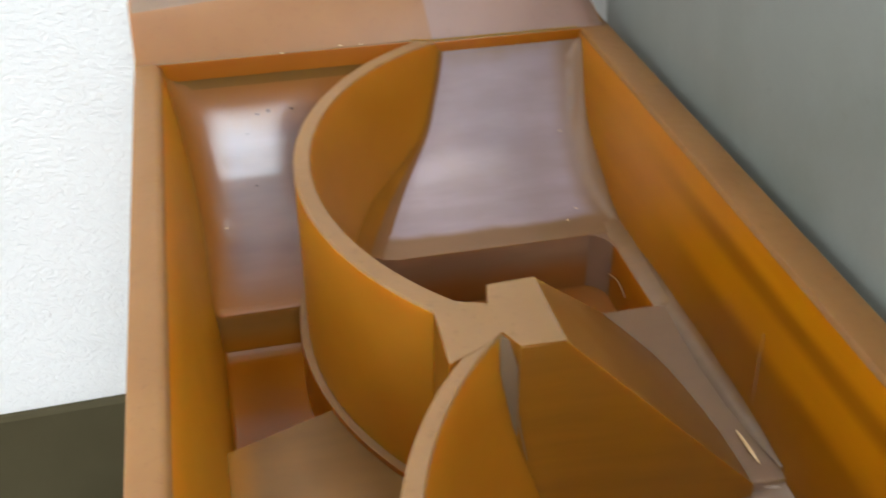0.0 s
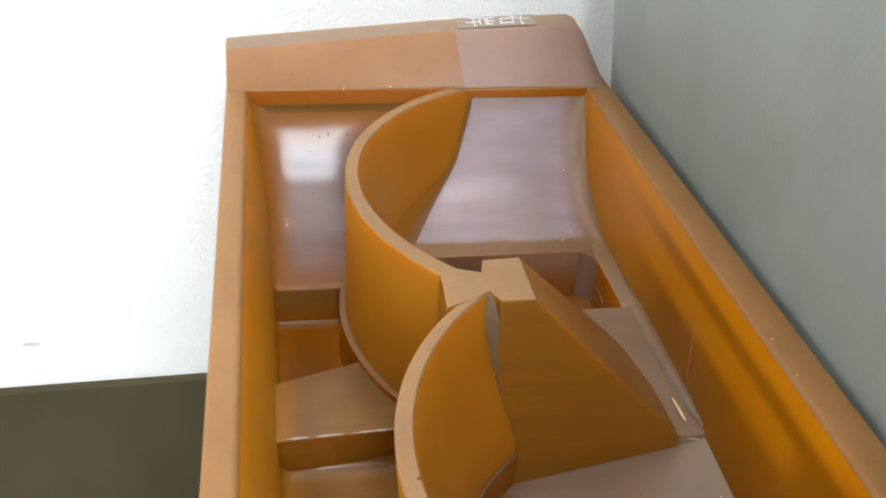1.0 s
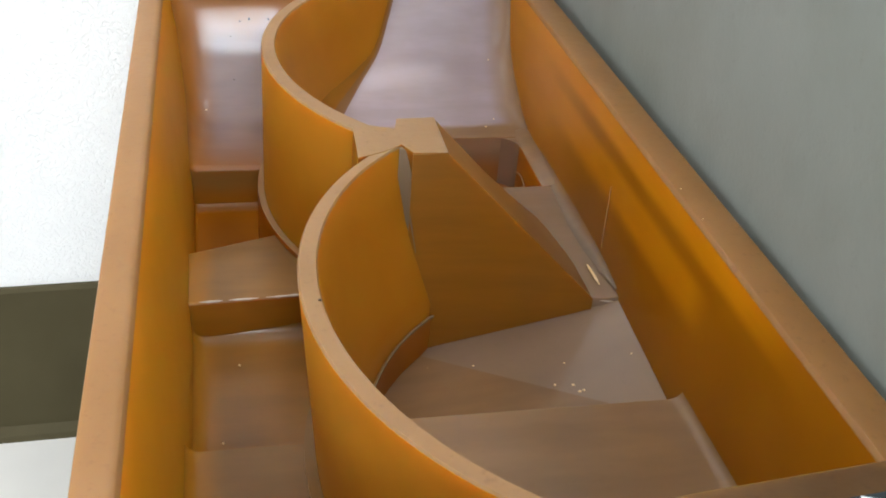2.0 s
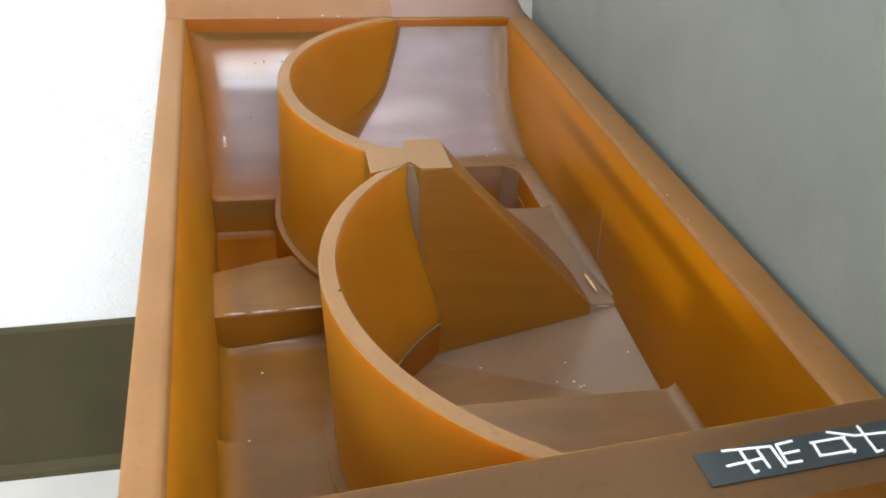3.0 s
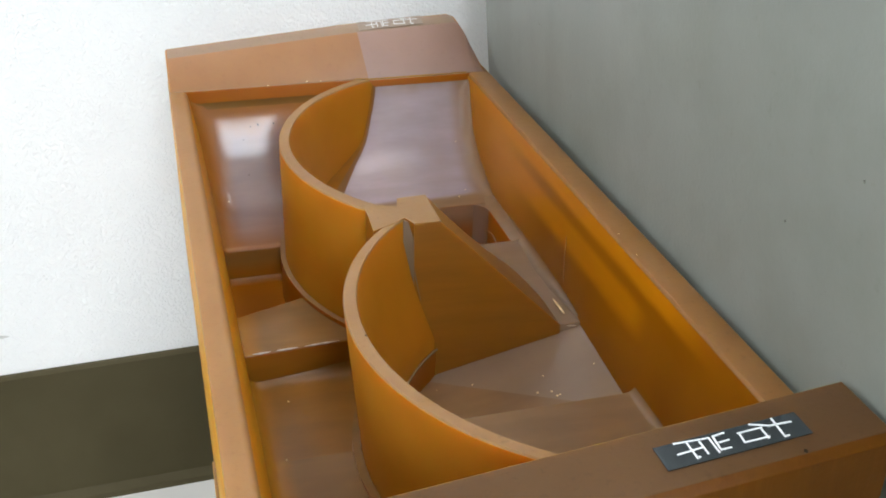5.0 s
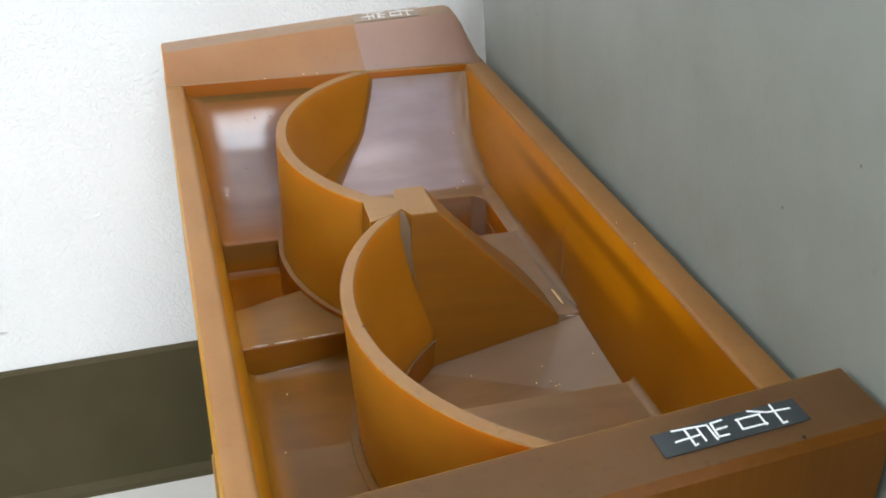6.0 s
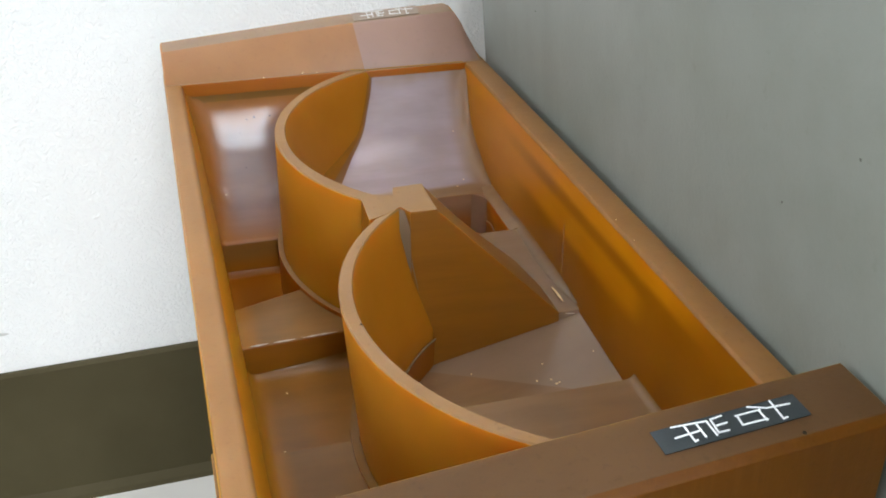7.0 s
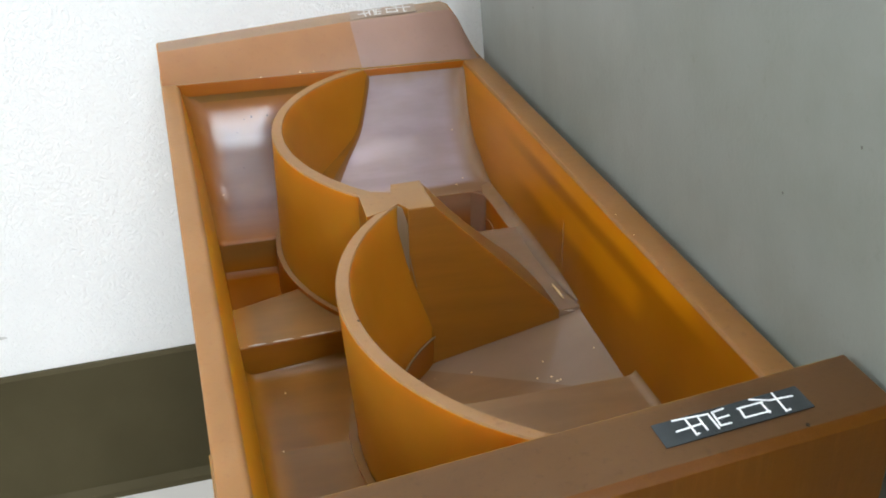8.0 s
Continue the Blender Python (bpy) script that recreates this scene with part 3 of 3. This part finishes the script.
part("lower_floor", strip(smooth_run([(0.046, -0.412), (0.038, -0.429), (0.020, -0.440), (-0.012, -0.4445), (-0.06, -0.447), (-0.25, -0.45), (-0.42, -0.455)], 4), left_wall, divider_left, 0.03, 0.02, steep=-0.95), [LOW_FLOOR, THICK], mould)
part("ledge", strip([(-0.37, -0.355), (-0.6, -0.355), (-0.95, -0.355)], left_wall, divider_left), [LEFT_FLOOR, THICK], mould)

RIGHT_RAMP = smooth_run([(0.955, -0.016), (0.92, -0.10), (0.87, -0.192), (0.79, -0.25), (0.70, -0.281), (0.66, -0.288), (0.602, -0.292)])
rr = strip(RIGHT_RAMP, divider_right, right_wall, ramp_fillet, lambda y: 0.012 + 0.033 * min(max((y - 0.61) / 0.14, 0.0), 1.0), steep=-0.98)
# Crease bands: the divider's shade and reflection on the ramp, as darker colours.
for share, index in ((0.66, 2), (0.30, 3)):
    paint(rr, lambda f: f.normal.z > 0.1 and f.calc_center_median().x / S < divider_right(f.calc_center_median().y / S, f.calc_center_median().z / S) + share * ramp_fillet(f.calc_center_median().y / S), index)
part("ramp", rr, [SHEEN_RAMP, POCKET_END, FILLET, THICK], mould, "polished ramp with a violet sheen in its colour")
part("pocket_floor", strip([(0.64, -0.42), (0.45, -0.42), (0.30, -0.42)], divider_right, right_wall, 0.01, 0.01), POCKET_END, mould, "red-brown sunken pocket")
side_ledge = soften(slab([[(0.885, 0.64, -0.292), (0.93, 0.64, -0.28)], [(0.885, 0.35, -0.294), (0.93, 0.35, -0.282)]], -0.469), 0.0012, 2, 40)
paint(side_ledge, lambda f: f.normal.x < -0.6, 1)
part("ledge", side_ledge, [RIGHT_FLOOR, FOOT], mould)
part("ledge", soften(slab([[(0.40, 0.355, -0.293), (0.93, 0.355, -0.293)], [(0.50, 0.0, -0.296), (0.93, 0.0, -0.296)], [(0.60, -0.02, -0.300), (0.93, -0.02, -0.300)], [(0.885, -0.08, -0.303), (0.93, -0.08, -0.303)]], -0.469), 0.0008, 2, 40), SHEEN_FLOOR, mould)


def foot_fillet(y, r):
    """The hollow fillet between the ledge and the wall; r is its radius."""
    arc = [(0.9245 - r + r * math.sin(radians(a)), -0.2945 + r - r * math.cos(radians(a))) for a in range(0, 91, 15)]
    return [(0.94, y, -0.30)] + [(x, y, z) for x, z in arc] + [(0.94, y, arc[-1][1] + 0.001)]


part("wall_fillet", loft([foot_fillet(y, r) for y, r in ((0.602, 0.013), (0.45, 0.026), (0.25, 0.030), (0.08, 0.026), (0.0, 0.018), (-0.065, 0.006))]), WALL_FOOT, mould, "fillet along the wall foot with a pale painted sheen")
part("corner_fillet", loft([[(x, y, z) for x, y in [(0.93, 0.63)] + [(0.835 + 0.05 * math.sin(radians(a)), 0.555 + 0.05 * math.cos(radians(a))) for a in range(0, 91, 15)]] for z in (-0.42, -0.2945)]), CORNER, mould, "rounded glossy pocket corner")
# Pale arc stands in for a curved highlight in the pocket corner.
glint_arc = smooth_run([(0.879, 0.596, -0.388), (0.8835, 0.575, -0.374), (0.8838, 0.554, -0.365), (0.8838, 0.519, -0.354), (0.8838, 0.493, -0.356), (0.8838, 0.475, -0.363)], 4)
part("scuff_glint", loft([[(x + dx, y, z + dz) for dx, dz in ((0.004, -0.0018), (-0.001, 0.0), (0.004, 0.0018))] for x, y, z in glint_arc]), TAN, mould, "fine pale arc standing in for a glint in the pocket")
fl = bmesh.new()
fv = [fl.verts.new(Vector(p) * S) for p in ((0.50, -0.045, -0.431), (0.94, -0.065, -0.3045), (0.93, -0.41, -0.335), (0.33, -0.41, -0.4086))]
fb = [fl.verts.new(Vector((v.co.x / S, v.co.y / S, -0.469)) * S) for v in fv]
fl.faces.new((fv[0], fv[1], fv[2]))
fl.faces.new((fv[0], fv[2], fv[3]))
fl.faces.new(fb)
for i in range(4):
    fl.faces.new((fv[i], fv[(i + 1) % 4], fb[(i + 1) % 4], fb[i]))
fl.faces.ensure_lookup_table()
# Upper facet gets the paler tone that stands in for the wall's reflection.
fl.faces[0].material_index = 1
part("lower_floor", fl, [RIGHT_FLOOR, SHEEN_FLOOR], mould)
part("ledge", strip([(-0.395, -0.295), (-0.6, -0.295), (-0.95, -0.295)], divider_right, right_wall, 0.012, 0.02), [RIGHT_FLOOR, THICK], mould)
part("wall_seam", loft([[(right_wall(0, z) + dx, y + dy, z) for dx, dy in ((0.004, -0.0022), (-0.0008, 0.0), (0.004, 0.0022))] for y, z in ((0.062, -0.135), (0.055, -0.20), (0.046, -0.268))]), TAN, mould, "fine pale scratch in the wall")
lug = box(FLANGE[0], 0.004, Y0, FLANGE[1], BASE, -0.5)
soften(lug, 0.0006, 2)
paint(lug, up_facing(), 1)
part("base_flange", lug, [AMBER, TAN], mould)


def ring(centre, r0, r1, a0, a1, z0, z1, steps=30):
    cx, cy = centre[:2]
    secs = []
    for i in range(steps + 1):
        a = radians(a0 + (a1 - a0) * i / steps)
        secs.append([(cx + r * math.cos(a), cy + r * math.sin(a), z) for r, z in ((r0, z0), (r1, z0), (r1, z1), (r0, z1))])
    return loft(secs)


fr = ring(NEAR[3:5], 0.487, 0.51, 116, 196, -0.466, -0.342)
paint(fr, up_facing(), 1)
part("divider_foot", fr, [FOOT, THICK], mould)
# Pale ring along the foot's top edge stands in for a highlight.
part("scuff_glint", ring(NEAR[3:5], 0.4845, 0.4875, 130, 196, -0.3455, -0.3405), SLIVER, mould, "pale line standing in for a highlight on the divider's foot")
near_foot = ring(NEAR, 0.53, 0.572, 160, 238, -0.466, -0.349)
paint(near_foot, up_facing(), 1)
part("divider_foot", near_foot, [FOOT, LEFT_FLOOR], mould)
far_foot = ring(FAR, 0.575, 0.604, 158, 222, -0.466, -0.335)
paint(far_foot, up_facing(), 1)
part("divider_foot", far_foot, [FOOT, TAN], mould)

# printed tape labels
def label_tape(x0, x1, y0, y1, z, tilt, material, ink, label):
    ob = part("label_tape", box(x0, x1, y0, y1, z, z + 0.0015), material, mould, label)
    w, h = x1 - x0, y1 - y0
    strokes = [((0.14, 0.95), (0.37, 0.83)), ((0.12, 0.49), (0.29, 0.53)), ((0.22, 0.84), (0.22, 0.17)), ((0.30, 0.79), (0.30, 0.24)), ((0.37, 0.84), (0.37, 0.18)), ((0.40, 0.85), (0.39, 0.25)), ((0.40, 0.85), (0.48, 0.88)), ((0.41, 0.55), (0.48, 0.56)), ((0.39, 0.26), (0.46, 0.25)), ((0.57, 0.71), (0.56, 0.30)), ((0.56, 0.72), (0.73, 0.71)), ((0.72, 0.71), (0.72, 0.23)), ((0.56, 0.30), (0.73, 0.28)), ((0.67, 0.95), (0.78, 0.70)), ((0.78, 0.70), (0.93, 0.63)), ((0.83, 0.96), (0.82, 0.12)), ((0.82, 0.12), (0.85, 0.14)), ((0.22, 0.17), (0.24, 0.20))]
    ob.matrix_local = tilt
    for (ax, ay), (bx, by) in strokes:
        p, q = Vector((x0 + ax * w, y0 + ay * h)), Vector((x0 + bx * w, y0 + by * h))
        d = (q - p).normalized() * 0.0010
        n = Vector((-d.y, d.x)) * 1.5
        c = (p - d - n, q + d - n, q + d + n, p - d + n)
        part("print_stroke", loft([[(v.x, v.y, zz) for v in c] for zz in (z + 0.001, z + 0.0026)]), ink, ob)


NEAR_TOP = Matrix.Translation(Vector((0.7595, -1.0105, 0.0762)) * S) @ pose(0, 0, 0, 0, -5.94, 0)
label_tape(-0.118, 0.125, -0.0265, 0.0275, 0.0006, NEAR_TOP, TAPE, INK, "black tape with white printed strokes")


FAR_TOP = Matrix.Translation(Vector((0.702, 1.0725, 0.1402)) * S) @ pose(0, 0, 0, 21.8, -2.8, 0)
label_tape(-0.104, 0.104, -0.020, 0.020, 0.0008, FAR_TOP, GLARE_TAPE, DIM_INK, "black tape coloured grey for glare, with white printed strokes")

# hidden wooden support
stand = thing("wooden_support", pose(0, 0, 0), "plain wooden block carrying the mould", "support")


def under(x, y):
    return TRAY @ (Vector((x, y, BASE)) * S)


tops = [[under(0.15, -0.9), under(0.85, -0.9)], [under(0.15, 0.95), under(0.85, 0.95)]]
part("block", slab([[tuple(p) for p in r] for r in tops], 0.0, scale=1.0), WOOD, stand)

# ---- crumbs, splinter and marks ----
def chip(x, y, z, size, seed, flat=0.55, length=1.0):
    """A small angular chip, in metres, resting at a place in the mould."""
    rnd = random.Random(seed)
    bm = bmesh.new()
    bmesh.ops.create_icosphere(bm, subdivisions=1, radius=size)
    for v in bm.verts:
        v.co *= rnd.uniform(0.65, 1.15)
        v.co.x *= length
        v.co.z = (v.co.z + size) * flat
    me = mesh_of(bm, "chip", [CRUMB])
    ob = new("resin_crumb", me)
    ob.matrix_world = TRAY @ Matrix.Translation(Vector((x, y, z)) * S) @ pose(0, 0, -0.0002, 0, 0, rnd.uniform(0, 360))
    return tagged(ob, "pale amber resin crumb lying in the mould", "crumb", "crumbs in the mould")


CRUMBS = ((0.624, -0.144, -0.4, 0.5), (0.782, -0.202, -0.36, 0.5), (0.752, -0.248, -0.372, 0.6), (0.782, -0.26, -0.365, 0.7), (0.788, -0.28, -0.365, 0.8), (0.796, -0.279, -0.362, 0.6),
          (0.541, -0.122, -0.419, 0.6), (0.9, -0.226, -0.328, 0.5), (0.138, 0.8, -0.298, 0.7), (0.823, 0.656, -0.288, 0.6), (0.851, 0.688, -0.283, 0.6), (0.19, -0.04, -0.446, 0.6), (0.155, -0.251, -0.45, 0.6))
for i, (x, y, z, mm) in enumerate(CRUMBS):
    chip(x, y, z, mm * 0.001, i)
for i, (x, y, z, mm) in enumerate(((0.942, -0.294, 0.0, 0.35), (0.944, -0.192, 0.0, 0.35), (0.415, 0.968, 0.004, 0.8), (0.295, 0.967, 0.0, 0.6), (0.458, 0.968, 0.003, 0.5), (0.869, 0.866, -0.196, 0.6))):
    chip(x, y, z, mm * 0.001, 40 + i)

sp = loft([[(u, w * dy, 0.0003 + h * (1 if k else 0)) for k, dy in ((0, -1), (1, -0.6), (1, 0.6), (0, 1))] for u, w, h in ((-0.0068, 0.0002, 0.0003), (-0.004, 0.0004, 0.0006), (0.002, 0.0005, 0.0007), (0.0068, 0.0002, 0.0003))], scale=1.0)
splinter = new("wood_splinter", mesh_of(sp, "splinter", [CRUMB]))
splinter.matrix_world = TRAY @ Matrix.Translation(Vector((0.8875, -0.018, -0.2925)) * S) @ pose(0, 0, 0.0002, 0, 0, -88)
tagged(splinter, "thin pale wood splinter lying on the ledge", "splinter")


def speck(name, m, size, seed, material, parent, label=""):
    """A flat irregular fleck on a surface."""
    rnd = random.Random(seed)
    pts = [(size * rnd.uniform(0.5, 1.2) * math.cos(a * math.pi / 4), size * rnd.uniform(0.5, 1.2) * math.sin(a * math.pi / 4)) for a in range(8)]
    ob = part(name, loft([[(x, y, z) for x, y in pts] for z in (-0.0002, 0.00012)], scale=1.0), material, parent, label)
    ob.matrix_world = m
    return ob


bpy.context.view_layer.update()
for i, (x, y, z, mm) in enumerate(((0.23, 0.942, -0.1185, 0.5), (0.253, 0.944, -0.114, 0.7), (0.302, 0.944, -0.114, 0.6), (0.205, 0.926, -0.1535, 0.35), (0.21, 0.87, -0.2465, 0.4))):
    ob = speck("dirt_fleck", TRAY @ Matrix.Translation(Vector((x, y, z)) * S) @ pose(0, 0, 0.0, 65, 0, 0), mm * 0.001, 70 + i, GRIME, mould)
for i, (y, z, mm) in enumerate(((-0.1726, 0.3318, 0.9), (-0.1332, 0.3066, 1.0), (0.1094, 0.3383, 0.7), (-0.0513, 0.4020, 0.6))):
    speck("paint_chip", CABINET @ Matrix.Translation((0, y - 0.213, z)) @ pose(0, 0, 0, 0, -90, 0), mm * 0.0006, 80 + i, SPECK, cabinet)
mark = new("wall_mark", mesh_of(loft([[(x, 0.0, z) for x, z in ((-0.005, 0.0), (-0.002, 0.0012), (0.004, 0.0008), (0.007, -0.0004), (0.003, -0.0012), (-0.003, -0.001))], [(x, -0.0003, z) for x, z in ((-0.005, 0.0), (-0.002, 0.0012), (0.004, 0.0008), (0.007, -0.0004), (0.003, -0.0012), (-0.003, -0.001))]], scale=1.0), "mark", [SMUDGE]))
mark.matrix_world = pose(-0.1435, ROOM_Y1 - 0.0002, 0.1345)
tagged(mark, "faint grey scuff on the wallpaper", "scuff", kind="structure")

SCUFF_GLINT = simple("pale_scuff_and_glint", (0.36, 0.27, 0.20), (0.50, 0.41, 0.33), 260.0, 0.35)


def scuff_glint(points, width, seed):
    """A thin uneven pale line along an edge, for scuffs and a glint, tapering at both ends; points in mould widths."""
    rnd = random.Random(seed)
    (ax, ay, az), (bx, by, bz) = points
    secs = []
    for i in range(9):
        u = i / 8
        w = width * (0.15 + 0.85 * math.sin(math.pi * u)) * rnd.uniform(0.55, 1.1)
        x, y, z = ax + (bx - ax) * u, ay + (by - ay) * u, az + (bz - az) * u
        secs.append([(x, y - w, z - w), (x, y - 0.7 * w, z + 0.5 * w), (x, y + 0.8 * w, z + 0.7 * w), (x, y + w, z - w)])
    return loft(secs)


for i, (a, b) in enumerate((((0.118, 0.0355, -0.3462), (0.163, 0.0372, -0.3462)), ((0.175, 0.0378, -0.3462), (0.232, 0.0402, -0.3462)), ((0.246, 0.041, -0.3462), (0.335, 0.0455, -0.3462)))):
    part("scuff_glint", scuff_glint((a, b), 0.0022, 60 + i), SCUFF_GLINT, mould, "pale scuffed edge of a ledge")
# Pale sliver put in for a glint at the floor corner.
part("scuff_glint", scuff_glint(((0.880, -0.088, -0.3035), (0.906, -0.094, -0.3030)), 0.0014, 66), SCUFF_GLINT, mould, "pale sliver standing in for a glint at the floor corner")
for i, (x0, x1) in enumerate(((0.47, 0.60), (0.615, 0.70), (0.72, 0.85))):
    part("scuff_glint", scuff_glint(((x0, 0.6015, -0.2912), (x1, 0.6015, -0.2912)), 0.0010, 70 + i), TAN, mould, "pale scuffed edge of a ramp")
NICKS = ((0.299, -0.470, 0.0005, 0.45), (0.853, -1.068, 0.0855, 0.7))
for i, (x, y, z, mm) in enumerate(NICKS):
    speck("nick", TRAY @ Matrix.Translation(Vector((x, y, z)) * S) @ pose(0, 0, 0.0002), mm * 0.001, 90 + i, GRIME, mould, "small dark nick")
